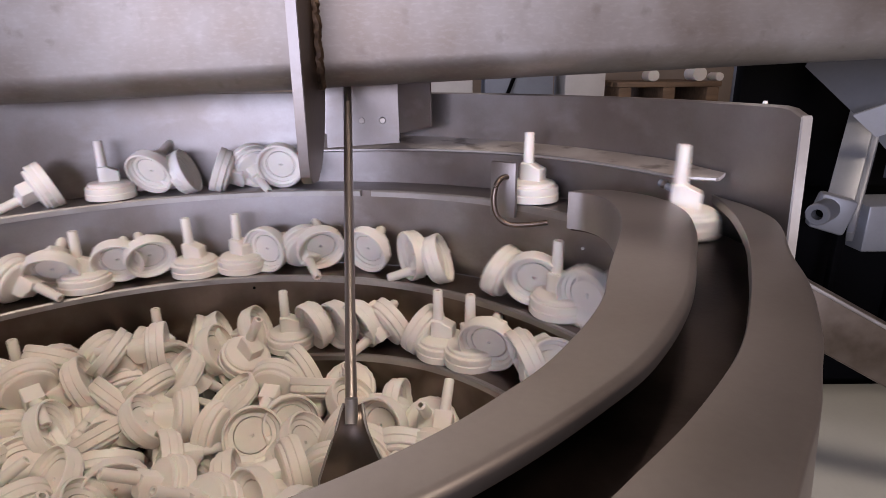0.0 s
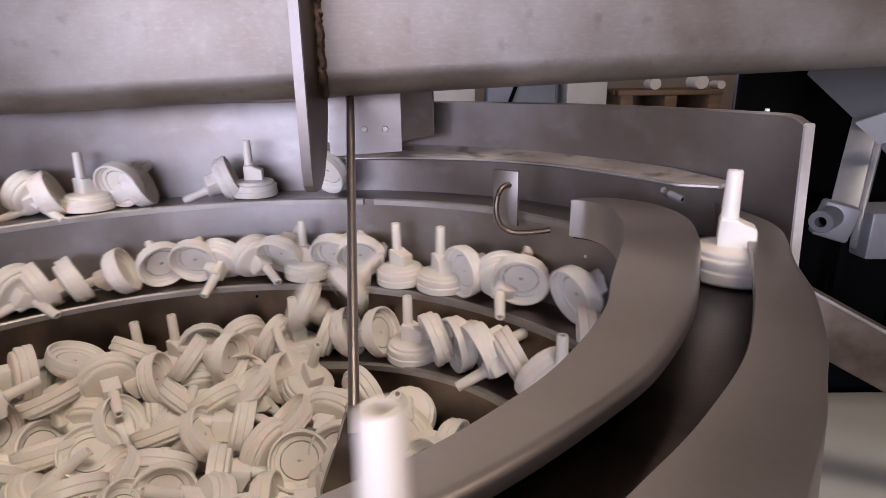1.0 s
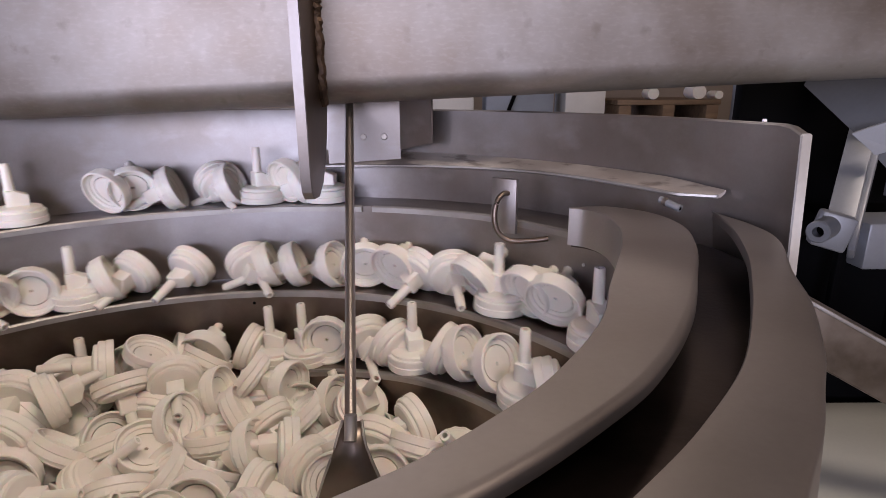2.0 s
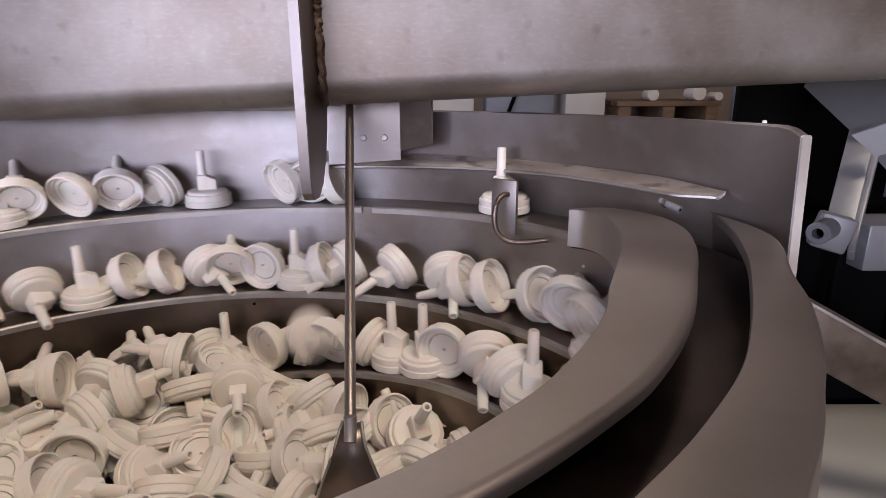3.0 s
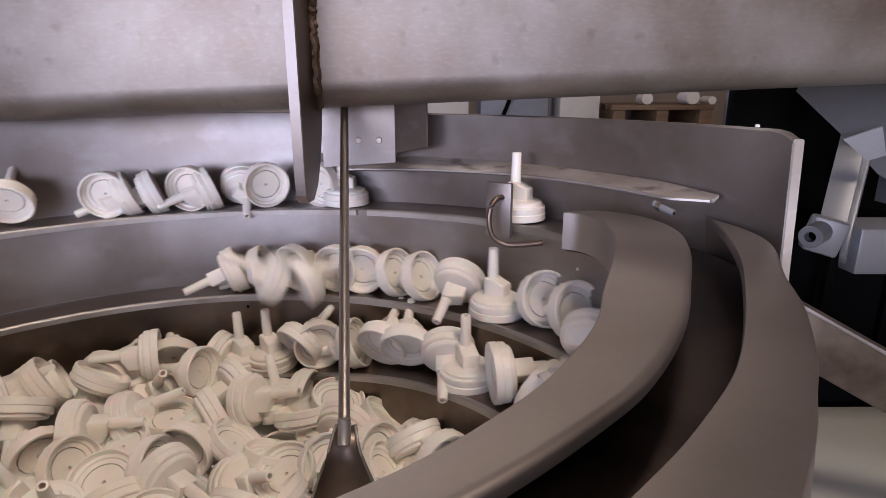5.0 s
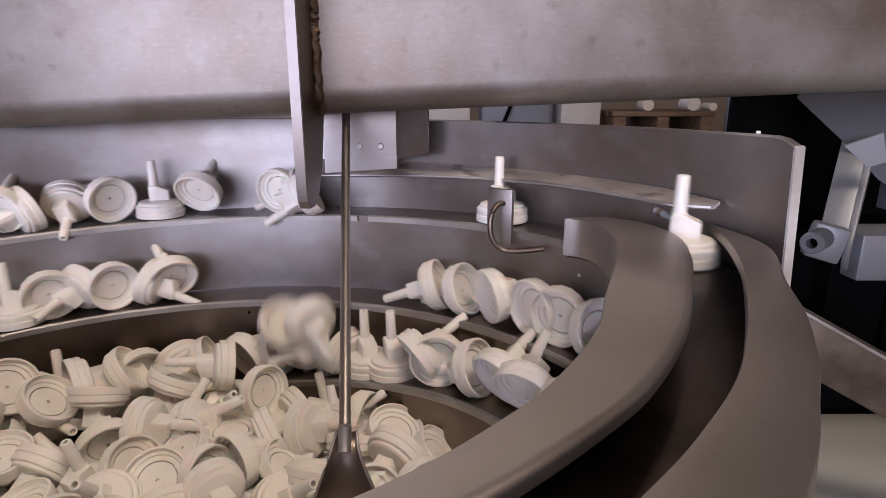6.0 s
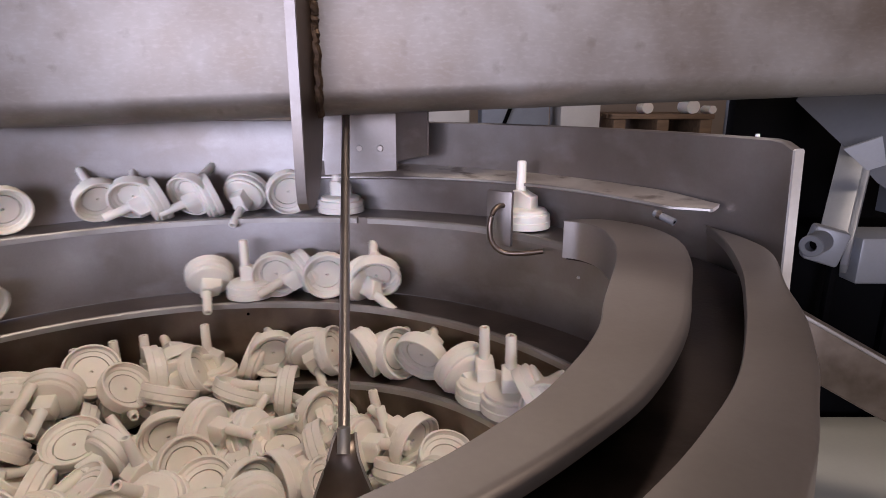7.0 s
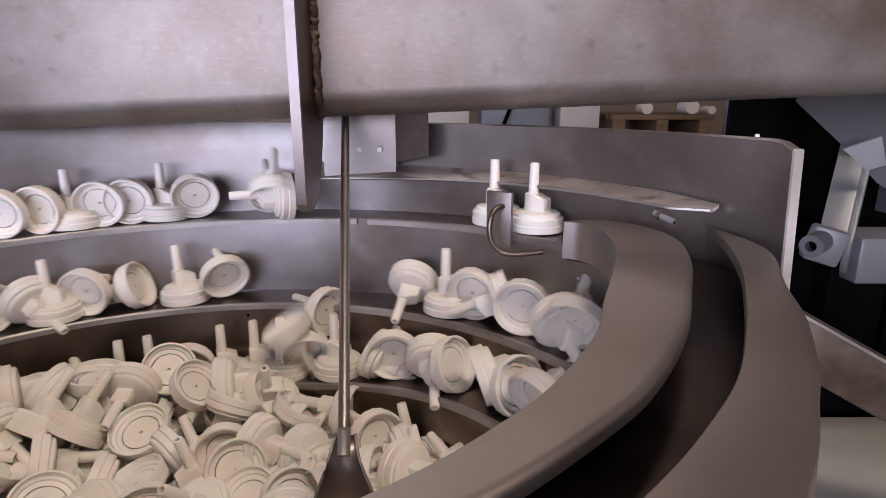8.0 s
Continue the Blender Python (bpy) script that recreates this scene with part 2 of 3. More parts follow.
def tuck(turn):
    """Where the middle track runs back under the exit track."""
    return ease(turn, -290, -272) * (1 - ease(turn, -235, -215))


def outer(turn):
    """Radius of the track's outer edge."""
    r = lip(turn)[0]
    if turn <= -285:
        return r + GROW
    r -= 0.012 * tuck(turn)
    s = min(1.0, (turn + 285) / 185)
    return r + GROW + (0.0086 * s * s * (3 - 2 * s)) - 0.0125 * max(0.0, turn) / 73


def polar(turn, r, z):
    a = radians(turn)
    return (CX + r * math.sin(a), CY + r * math.cos(a), z)


def turns(a, b, step=2.0):
    n = max(2, int(abs(b - a) / step))
    return [a + (b - a) * i / n for i in range(n + 1)]


def feeder_bowl():
    bowl = thing("feeder_bowl", "grey stainless steel vibratory bowl with a stepped spiral track", "bowl feeder")

    def track(a, b):
        rings = []
        for q in turns(a, b):
            r, z = lip(q)
            o = outer(q) + (0.0015 if q > -285 else 0.0)
            low = z - RISE
            rings.append([polar(q, *p) for p in ((r, z), (o, z - 0.0008), (o, z - 0.0035), (r + 0.0025, z - 0.0035), (r + 0.0025, low), (r, low))])
        return loft(rings)

    def rolled_edge(a, b):
        rings = []
        for q in turns(a, b):
            r, z = lip(q)
            rings.append([polar(q, *p) for p in ((r - 0.0028, z - 0.0004), (r - 0.0018, z + 0.0008), (r + 0.0010, z + 0.0006), (r + 0.0006, z - 0.0010), (r - 0.0002, z - 0.0050), (r - 0.0028, z - 0.0044))])
        return loft(rings)

    for name, a, z, mat, words in (("upper_track", -190, 75, STEEL, ""), ("middle_track", -550, -190, STEEL_DARK, "worn steel track with shade darkened into its colour"), ("lower_track", -1000, -550, STEEL_DARK, "worn steel track with shade darkened into its colour")):
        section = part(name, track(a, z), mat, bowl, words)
        # the upper track's edge bead is cut through at one place
        for c, d in ((a, z),) if name != "upper_track" else ((a, 18.4), (20.2, z)):
            part("rolled_edge", rolled_edge(c, d), EDGE, section, "pale polished rolled edge")
        if name == "middle_track":
            # no hole is cut; a black disc paints the drain hole's dark inside
            r, z = lip(-358.4)
            part("drain_hole", bmesh_disc(0.0014, 0.0012, Matrix.Translation(polar(-358.4, r, z - 0.0105)) @ pose(0, 0, 0, 90, 0, 0)), BLACK, section, "small black disc for the drain hole's shade")
    # outer wall, its near end cut open where the track leaves
    rings = []
    for q in turns(-200, 73, 1.0):
        r = outer(q)
        top = E - 0.0203 - 0.004 * max(0.0, (q - 71.0) / 2.0) ** 2 - 0.05 * ease(-q, 62, 95)
        flare = 0.002 * max(0.0, (q - 30) / 43)
        foot = 0.007 * max(0.0, (q - 40) / 33)
        low = lip(q)[1] - 0.006
        rings.append([polar(q, *p) for p in ((r + foot, low), (r + flare, top - 0.001), (r + flare + 0.001, top), (r + flare + 0.005, top), (r + flare + 0.006, top - 0.001), (r + foot + 0.006, low))])
    wall = part("outer_wall", loft(rings), STEEL, bowl)
    # pale cover on the wall's end; the daylight it reflects is painted in
    along = Vector(polar(74, 0.37, 0)) - Vector(polar(73, 0.37, 0))
    along.normalize()
    end = [Vector(p) for p in rings[-1]]
    part("lit_edge", loft([[p + along * 0.0002 for p in end], [p + along * 0.0016 for p in end]]), PALE_STEEL, wall, "bright end of the wall, reflected daylight in its colour")
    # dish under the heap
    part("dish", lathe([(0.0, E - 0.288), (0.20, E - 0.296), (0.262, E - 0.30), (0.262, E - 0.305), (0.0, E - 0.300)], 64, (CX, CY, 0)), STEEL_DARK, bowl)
    # sloping ledge over the upper track, its far end cut at a slant
    rings, rims = [], []
    for q in turns(9, 66.6, 1.2):
        z = E - 0.0715 + 0.0098 * ease(q, -10, 52)
        back, i = E - 0.0567, 0.339 + 0.016 * ease(q, 63.6, 67.0)
        o = outer(q) + 0.001
        back += (z + 0.003 - back) * ease(q, 59, 67)
        rings.append([polar(q, *p) for p in ((i, z), (i + 0.0012, z + 0.0010), (0.5 * (i + o), 0.45 * z + 0.55 * back), (o, back), (o, back - 0.002), (i + 0.001, z - 0.0014))])
        rims.append([polar(q, i - 0.0008 + 0.0013 * math.cos(a), z - 0.0004 + 0.0013 * math.sin(a)) for a in (0.5, 1.5, 2.5, 3.5, 4.5, 5.6)])
    ledge = part("ledge", loft(rings), LEDGE, bowl, "sloping worn steel ledge with scuffs")
    part("rim", loft(rims), EDGE, ledge, "pale rubbed front rim")
    return bowl


BOWL = feeder_bowl()

# exit track: a slot between two flat cover plates
PLATE = E - 0.0725
BED = E - 0.0922
NEARER = 0.9416
INNER_EDGE = ((0.0815, 0.3665), (0.0910, 0.3600), (0.0970, 0.3485), (0.0990, 0.333), (0.0962, 0.305), (0.087, 0.272), (0.066, 0.217), (0.055, 0.186), (0.0375, 0.155), (0.0165, 0.128), (-0.020, 0.0965), (-0.10, 0.050), (-0.24, -0.025))
SLOT_INNER = ((0.0830, 0.3690), (0.0960, 0.3725), (0.112, 0.370), (0.131, 0.350), (0.1365, 0.318), (0.1265, 0.277), (0.106, 0.228), (0.089, 0.191), (0.0665, 0.155), (0.044, 0.129), (0.0, 0.0915), (-0.075, 0.045), (-0.22, -0.040))
SLOT_OUTER = ((0.168, 0.352), (0.159, 0.309), (0.142, 0.259), (0.123, 0.218), (0.1055, 0.184), (0.0855, 0.150), (0.064, 0.123), (0.042, 0.100), (0.006, 0.068), (-0.06, 0.024), (-0.20, -0.062))
OUTER_EDGE = ((0.1695, 0.350), (0.176, 0.318), (0.1725, 0.286), (0.150, 0.235), (0.136, 0.199), (0.117, 0.162), (0.1025, 0.139), (0.082, 0.109), (0.035, 0.055), (-0.04, 0.002), (-0.18, -0.085))


def exit_track():
    n = 110
    li, lo_, ri, ro = ([p * NEARER for p in spline(c, n)] for c in (INNER_EDGE, SLOT_INNER, SLOT_OUTER, OUTER_EDGE))

    def sheet(a, b, skirt_a=0.0, skirt_b=0.0, top=PLATE, thick=0.0050):
        rings = []
        for p, q in zip(a, b):
            w = (q - p).normalized()
            e = 0.0008 * w
            ring = [(*p, top - 0.0006), (*(p + w * 0.0006), top)]
            ring += [(*(q - w * 0.004), top), (*(q - w * 0.0018), top - 0.0003), (*(q - w * 0.0006), top - 0.0009), (*q, top - 0.0020)]
            if skirt_b:
                out = w * 0.003
                ring += [(*(q + out), top - skirt_b), (*(q + out - 2.5 * e), top - skirt_b), (*(q - 2.5 * e), top - thick)]
            else:
                ring += [(*q, top - thick)]
            if skirt_a:
                ring += [(*(p + 2.5 * e), top - thick), (*(p + 2.5 * e), top - skirt_a), (*p, top - skirt_a)]
            else:
                ring += [(*p, top - thick)]
            rings.append(ring)
        return loft(rings)

    part("inner_cover_plate", sheet(li, lo_, skirt_a=0.0236), COVER, BOWL, "brushed steel cover plate with a turned-down edge")
    part("outer_cover_plate", sheet(ri, ro, skirt_b=0.030), COVER, BOWL, "brushed steel cover plate with a turned-down edge")
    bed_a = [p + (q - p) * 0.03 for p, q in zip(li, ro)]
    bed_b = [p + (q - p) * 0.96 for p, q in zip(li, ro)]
    part("exit_bed", sheet(bed_a, bed_b, top=BED), BED_STEEL, BOWL, "worn steel exit track bed, slot shade darkened into its colour")


exit_track()


# ---------------------------------------------------------------- small fittings on the bowl
def fittings():
    # riveted bracket on the outer wall
    z0, z1 = E - 0.066, E - 0.008
    rings = []
    for x, y, low in ((-0.098, 0.4985, 0.001), (-0.037, 0.501, 0.0045), (-0.0365, 0.501, 0.0045), (-0.036, 0.5005, 0.0125), (-0.009, 0.475, 0.0205)):
        rings.append([(x, y, z0 + low), (x + 0.001, y + 0.002, z0 + low), (x + 0.001, y + 0.002, z1), (x, y, z1)])
    bm = loft(rings)
    bracket = part("bracket", bm, STEEL, BOWL, "folded steel bracket with two rivets")
    for x in (-0.0676, -0.0501):
        m = pose(x, 0.4985 + 0.0015 * (x + 0.14) / 0.1, E - 0.0425, 90)
        part("rivet", bmesh_disc(0.0028, 0.0014, m), BARE, bracket)
    # upright stop tab with a bent wire loop
    m = pose(0.0435, 0.4025, E - 0.083, 0, 0, -34)
    tab = part("stop_tab", block((-0.0098, -0.0018, -0.0195), (0.0098, 0.0018, 0.0195), 0.0005, m), STEEL, BOWL, "upright steel stop tab")
    pts = spline(((0.0455, 0.3995, E - 0.0735), (0.0415, 0.396, E - 0.0735), (0.0375, 0.393, E - 0.0775), (0.0355, 0.391, E - 0.087), (0.0375, 0.390, E - 0.098), (0.045, 0.389, E - 0.1045), (0.058, 0.386, E - 0.1045), (0.072, 0.384, E - 0.1025)), 36)
    part("wire_loop", tube(pts, 0.0019, 12), STEEL_DARK, tab, "bent shiny wire loop")
    # air nozzle through the wall
    a, b = Vector((0.1270, 0.333, E - 0.0655)), Vector((0.1350, 0.3225, E - 0.0690))
    nozzle = part("air_nozzle", tube([a, a.lerp(b, 0.5), b], 0.0021, 16), ALU, BOWL, "small aluminium air nozzle")
    # the nozzle is solid; a black end disc paints its shaded hole
    part("bore", tube([b - (b - a) * 0.01, b + (b - a) * 0.012], 0.0010, 12), BLACK, nozzle, "black disc in place of the nozzle bore's shade")
    part("collar", tube([a.lerp(b, 0.18), a.lerp(b, 0.36)], 0.0027, 16), BARE, nozzle)


fittings()
part("rivet", bmesh_disc(0.0012, 0.0012, Matrix.Translation(polar(54.7, lip(54.7)[0] - 0.0004, E - 0.1165)) @ pose(0, 0, 0, 90, 0, -54.7)), PALE_STEEL, BOWL, "small bright rivet")
part("bolt_head", bmesh_disc(0.0013, 0.0014, Matrix.Translation(polar(68.4, 0.3680, E - 0.0196))), PLASTIC, BOWL, "small white bolt head on the rim")


# ---------------------------------------------------------------- overhead pipe, deflector blade and level sensor
def overhead_beam():
    beam = thing("overhead_beam", "weathered grey steel box beam above the bowl with a welded deflector blade", "beam")
    corner, w, h = 0.019, 0.062, 0.13
    rings = []
    for x, inset in ((-0.358, 0.006), (-0.3575, 0.001), (-0.356, 0.0), (-0.2, 0.0), (0.0, 0.0), (0.3, 0.0), (0.76, 0.0)):
        y0, z0 = 0.431, E - 0.0250 + 0.0257 * (x + 0.363) / 0.64
        ring = []
        for cy, cz, a0 in ((y0 + corner, z0 + corner, 180), (y0 + w - corner, z0 + corner, 270), (y0 + w - corner, z0 + h - corner, 0), (y0 + corner, z0 + h - corner, 90)):
            for k in range(7):
                a = radians(a0 + 15 * k)
                ring.append((x, cy + (corner - inset) * math.cos(a), cz + (corner - inset) * math.sin(a)))
        rings.append(ring)
    part("tube", loft(rings), PIPE, beam)
    part("post", block((0.70, 0.435, E - 0.42), (0.75, 0.488, E + 0.020), 0.003), PIPE, beam)
    # blade: a plate across the pipe, reaching down to the upper track
    x = -0.092
    outline = [(-0.046, 0.100), (-0.0455, -0.028), (-0.045, -0.060), (-0.043, -0.070), (-0.037, -0.0755), (-0.022, -0.0765), (-0.006, -0.069), (0.009, -0.052), (0.020, -0.030), (0.027, -0.008), (0.027, 0.100)]
    rings = [[(x + dx, 0.430 + y, E + z) for y, z in outline] for dx in (-0.0037, 0.0037)]
    # dark blade and paler front edge put its shaded and lit faces into colour
    blade = part("deflector_blade", loft(rings), STEEL_DARK, beam, "steel plate with a rounded lower end, its shaded side dark in colour")
    near = [(y, z) for y, z in outline if y < -0.03 and z < 0.11]
    part("lit_edge", loft([[(x + dx, 0.430 + y - dy, E + z) for dx, dy in ((-0.0037, -0.0002), (-0.0033, 0.0012), (0.0033, 0.0012), (0.0037, -0.0002))] for y, z in near]), STEEL, blade, "front edge in paler steel, lit tone in its colour")
    # weld bead on the near side
    pts = [(x + 0.0048 + random.uniform(-0.0009, 0.0011), 0.4300 + random.uniform(-0.0007, 0.0006), E + 0.100 - 0.0023 * k) for k in range(45)]
    pts += [(x + 0.0048, 0.4315, E - 0.007), (x + 0.0048, 0.438, E - 0.0125)]
    part("weld_bead", tube(pts, 0.0038, 8), WELD, beam, "lumpy brown weld bead")


def level_sensor():
    sensor = thing("level_sensor", "thin steel rod with a folded paddle hanging into the caps", "level sensor")
    top, foot = Vector((-0.0730, 0.4680, E - 0.0080)), Vector((-0.0487, 0.2605, E - 0.1755))
    part("rod", tube([top, top.lerp(foot, 0.5), foot], 0.0031, 16), BARE, sensor)
    part("ferrule", tube([foot + Vector((-0.0002, 0.004, 0.011)), foot + Vector((0, 0.002, 0.005)), foot - Vector((0, 0.0010, 0.0005)), foot - Vector((0, 0.0016, 0.0012))], 0.0034, 14), EDGE, sensor, "bright flattened rod end")
    # paddle: a sheet that leans back at its top, with turned edges
    fx, fy, fz = foot
    rows = ((0.0050, 0.0050, 0.0075), (0.0035, 0.0058, 0.0035), (0.0005, 0.0066, 0.0005), (-0.0045, 0.0080, -0.0020), (-0.011, 0.0104, -0.0032), (-0.022, 0.0145, -0.0038), (-0.034, 0.0185, -0.0040), (-0.062, 0.0200, -0.0040))
    rings, seams = [], ([], [])
    for h, w, d in rows:
        front = [(fx + w * u, fy + d - 0.0022 * (1 - u * u), fz + h) for u in (-1, -0.8, -0.4, 0, 0.4, 0.8, 1)]
        rings.append(front + [(x, y + 0.0013, z) for x, y, z in reversed(front)])
        for side, row in zip((-1, 1), seams):
            row.append((fx + side * w, fy + d + 0.0006, fz + h))
    paddle = part("paddle", loft(rings), PADDLE, sensor, "brown bent steel paddle", 60)
    for row in seams:
        part("turned_edge", tube(row, 0.0009, 8), EDGE, paddle, "pale turned edge")


overhead_beam()
level_sensor()


# ---------------------------------------------------------------- machine round the bowl
def beam_between(a, b, w, h, bevel=0.002):
    """A straight bar from a to b, w thick sideways and h high."""
    a, b = Vector(a), Vector(b)
    way = (b - a)
    m = Matrix.Translation(a) @ way.to_track_quat("Y", "Z").to_matrix().to_4x4()
    return block((-w / 2, 0, -h / 2), (w / 2, way.length, h / 2), bevel, m)


def machine():
    table = thing("machine_table", "pale grey painted machine table under the feeder bowl", "table")
    part("top", block((-0.75, -0.75, E - 0.45), (1.1, 0.70, E - 0.42), 0.003), TABLE, table)
    for x in (-0.68, 1.03):
        for y in (-0.68, 0.63):
            part("leg", block((x - 0.03, y - 0.03, 0), (x + 0.03, y + 0.03, E - 0.45), 0.003), TABLE, table)
    drive = thing("drive_unit", "dark round vibratory drive unit under the bowl", "drive unit")
    part("body", lathe([(0.0, E - 0.42), (0.23, E - 0.42), (0.23, E - 0.33), (0.20, E - 0.306), (0.0, E - 0.306)], 48, (CX, CY, 0)), BLACK, drive)

    cabinet = thing("machine_cabinet", "matte black machine enclosure behind the bowl", "cabinet")
    part("body", block((0.466, 0.93, 0.0), (1.9, 0.955, E + 0.75), 0.004), BLACK, cabinet)
    part("base_panel", block((0.34, 0.72, 0.0), (1.9, 0.925, E - 0.19), 0.004), BLACK, cabinet)

    rail = thing("tray_rail", "stained bare steel rail beside the bowl", "rail")
    part("bar", beam_between((0.24, 0.500, E - 0.166), (0.52, 0.452, E - 0.318), 0.02, 0.050, 0.003), RUSTY, rail)
    part("bright_edge", beam_between((0.24, 0.4905, E - 0.1415), (0.52, 0.4425, E - 0.2935), 0.0030, 0.0035, 0.001), EDGE, rail, "bright strip along the upper edge")
    part("post", block((0.50, 0.44, E - 0.42), (0.53, 0.47, E - 0.325), 0.002), RUSTY, rail)

    arm = thing("support_arm", "grey aluminium support arm with a clamp and knob", "support arm")
    part("profile", beam_between((0.594, 0.825, E - 0.0084), (0.4938, 0.700, E - 0.175), 0.030, 0.02, 0.002), ALU, arm)
    part("edge_strip", beam_between((0.619, 0.826, E - 0.0214), (0.4927, 0.6705, E - 0.2014), 0.008, 0.02, 0.002), ALU, arm, "bright narrow edge strip")
    m = pose(0.472, 0.680, E - 0.174, 0, 14, -20)
    part("clamp", block((-0.020, -0.010, -0.022), (0.020, 0.014, 0.022), 0.004, m), ALU, arm, "rounded grey clamp block")
    m = pose(0.432, 0.640, E - 0.163, 90, 0, -48)
    knob = bmesh.new()
    prof = [(0.0060, 0.013), (0.0115, 0.013), (0.0128, 0.0115), (0.0128, -0.024), (0.0, -0.024), (0.0, -0.004), (0.0060, -0.004)]
    lathe(prof, 28, bm=knob)
    bmesh.ops.transform(knob, matrix=m, verts=knob.verts)
    turned_knob = part("knob", knob, ALU, arm, "round grey knob with a hex socket")
    # a black disc paints the shade inside the hollow knob
    part("socket", bmesh_disc(0.0062, 0.001, m @ pose(0, 0, -0.0032)), BLACK, turned_knob, "black disc in place of the hex socket's shade")
    part("foot_post", block((0.484, 0.678, E - 0.42), (0.494, 0.688, E - 0.19), 0.001), BLACK, arm)

    hopper = thing("sheet_hopper", "dull grey sheet metal hopper above the machine", "hopper")
    a, b, c, d = (0.473, 0.785, E - 0.004), (0.535, 0.767, E - 0.062), (0.577, 0.752, E - 0.108), (0.66, 0.715, E - 0.17)
    bm = bmesh.new()
    rings = []
    for p in (a, b, c, d):
        rings.append([p, (p[0] + 0.02, p[1] - 0.10, E + 0.14), (p[0] + 0.02, p[1] - 0.098, E + 0.142), (p[0] + 0.002, p[1] + 0.003, p[2] + 0.001)])
    loft(rings, bm=bm)
    part("slope_panel", bm, SHEET, hopper)
    # lighter metal than the slope: the lit facet is painted by colour
    facet = [Vector((0.4984, 0.7147, E - 0.0610)), Vector((0.5355, 0.7040, E - 0.0448)), Vector((0.5466, 0.7032, E - 0.0790)), Vector((0.5265, 0.7070, E - 0.0865))]
    part("lower_facet", loft([facet, [p + Vector((0.002, 0.004, 0.001)) for p in facet]]), ALU, hopper, "bent sheet corner, lit tone in its colour")
    part("side_panel", block((0.664, 0.62, E - 0.165), (0.667, 0.86, E + 0.142)), ALU, hopper)
    part("mount", block((0.56, 0.80, E + 0.02), (0.59, 0.93, E + 0.06)), BLACK, hopper)

    box = thing("sensor_box", "pale grey rectangular housing beside the support arm", "housing")
    part("case", block((0.525, 0.69, E - 0.228), (0.66, 0.76, E - 0.168), 0.004), ALU, box)
    part("stem", block((0.59, 0.71, E - 0.42), (0.61, 0.73, E - 0.228)), BLACK, box)


machine()


def background():
    rack = thing("storage_rack", "grey steel storage rack with goods on its shelves", "rack")
    for x in (-0.55, 1.49):
        for y in (3.0, 3.55):
            part("upright", block((x - 0.025, y - 0.025, 0), (x + 0.025, y + 0.025, 2.1), 0.004), BLUEGREY, rack)
    for z in (0.45, 0.97, 1.75):
        part("shelf", block((-0.58, 2.97, z), (1.53, 3.58, z + 0.035), 0.004), BLUEGREY, rack)
    pallet = thing("wooden_pallet", "brown wooden pallet on the storage rack", "pallet")
    for k in range(5):
        part("board", block((0.88, 2.99 + 0.11 * k, 1.094), (1.40, 3.08 + 0.11 * k, 1.119), 0.002), WOOD, pallet)
    for x in (0.89, 1.11, 1.33):
        part("bearer", block((x, 2.99, 1.007), (x + 0.06, 3.52, 1.092), 0.002), WOOD, pallet)
    for label, lo, hi, mat in (("pale cardboard carton on the storage rack", (0.62, 3.0, 1.007), (0.82, 3.3, 1.36), CARD),
                               ("grey painted box on the storage rack", (0.22, 3.0, 1.007), (0.56, 3.3, 1.32), BLUEGREY),
                               ("pale cardboard carton on the storage rack", (-0.10, 3.05, 1.007), (0.16, 3.3, 1.30), CARD),
                               ("dark plastic bin on the storage rack", (-0.45, 3.0, 1.007), (-0.16, 3.3, 1.25), BLACK)):
        b = thing("storage_box", label, "box", "boxes on the rack")
        part("body", block(lo, hi, 0.005), mat, b)
        part("lid", block((lo[0] - 0.004, lo[1] - 0.004, hi[2]), (hi[0] + 0.004, hi[1] + 0.004, hi[2] + 0.012), 0.003), mat, b)
    for x, z, r, n in ((1.06, 1.134, 0.028, 0.10), (1.29, 1.134, 0.034, 0.12), (1.39, 1.134, 0.020, 0.10)):
        roll = thing("film_roll", "white plastic roll lying on a wooden pallet", "roll", "rolls on the pallet")
        bm = bmesh.new()
        bmesh.ops.create_cone(bm, cap_ends=True, segments=24, radius1=r, radius2=r, depth=n, matrix=pose(x, 3.0 + n / 2, z - 0.013 + r, 90))
        part("sheet_roll", bm, PLASTIC, roll)
    strut = thing("leaning_bar", "dark steel bar leaning in front of a grey box", "bar")
    part("bar", beam_between((0.30, 2.95, 1.0), (0.46, 2.95, 1.42), 0.018, 0.018), BLACK, strut)


background()


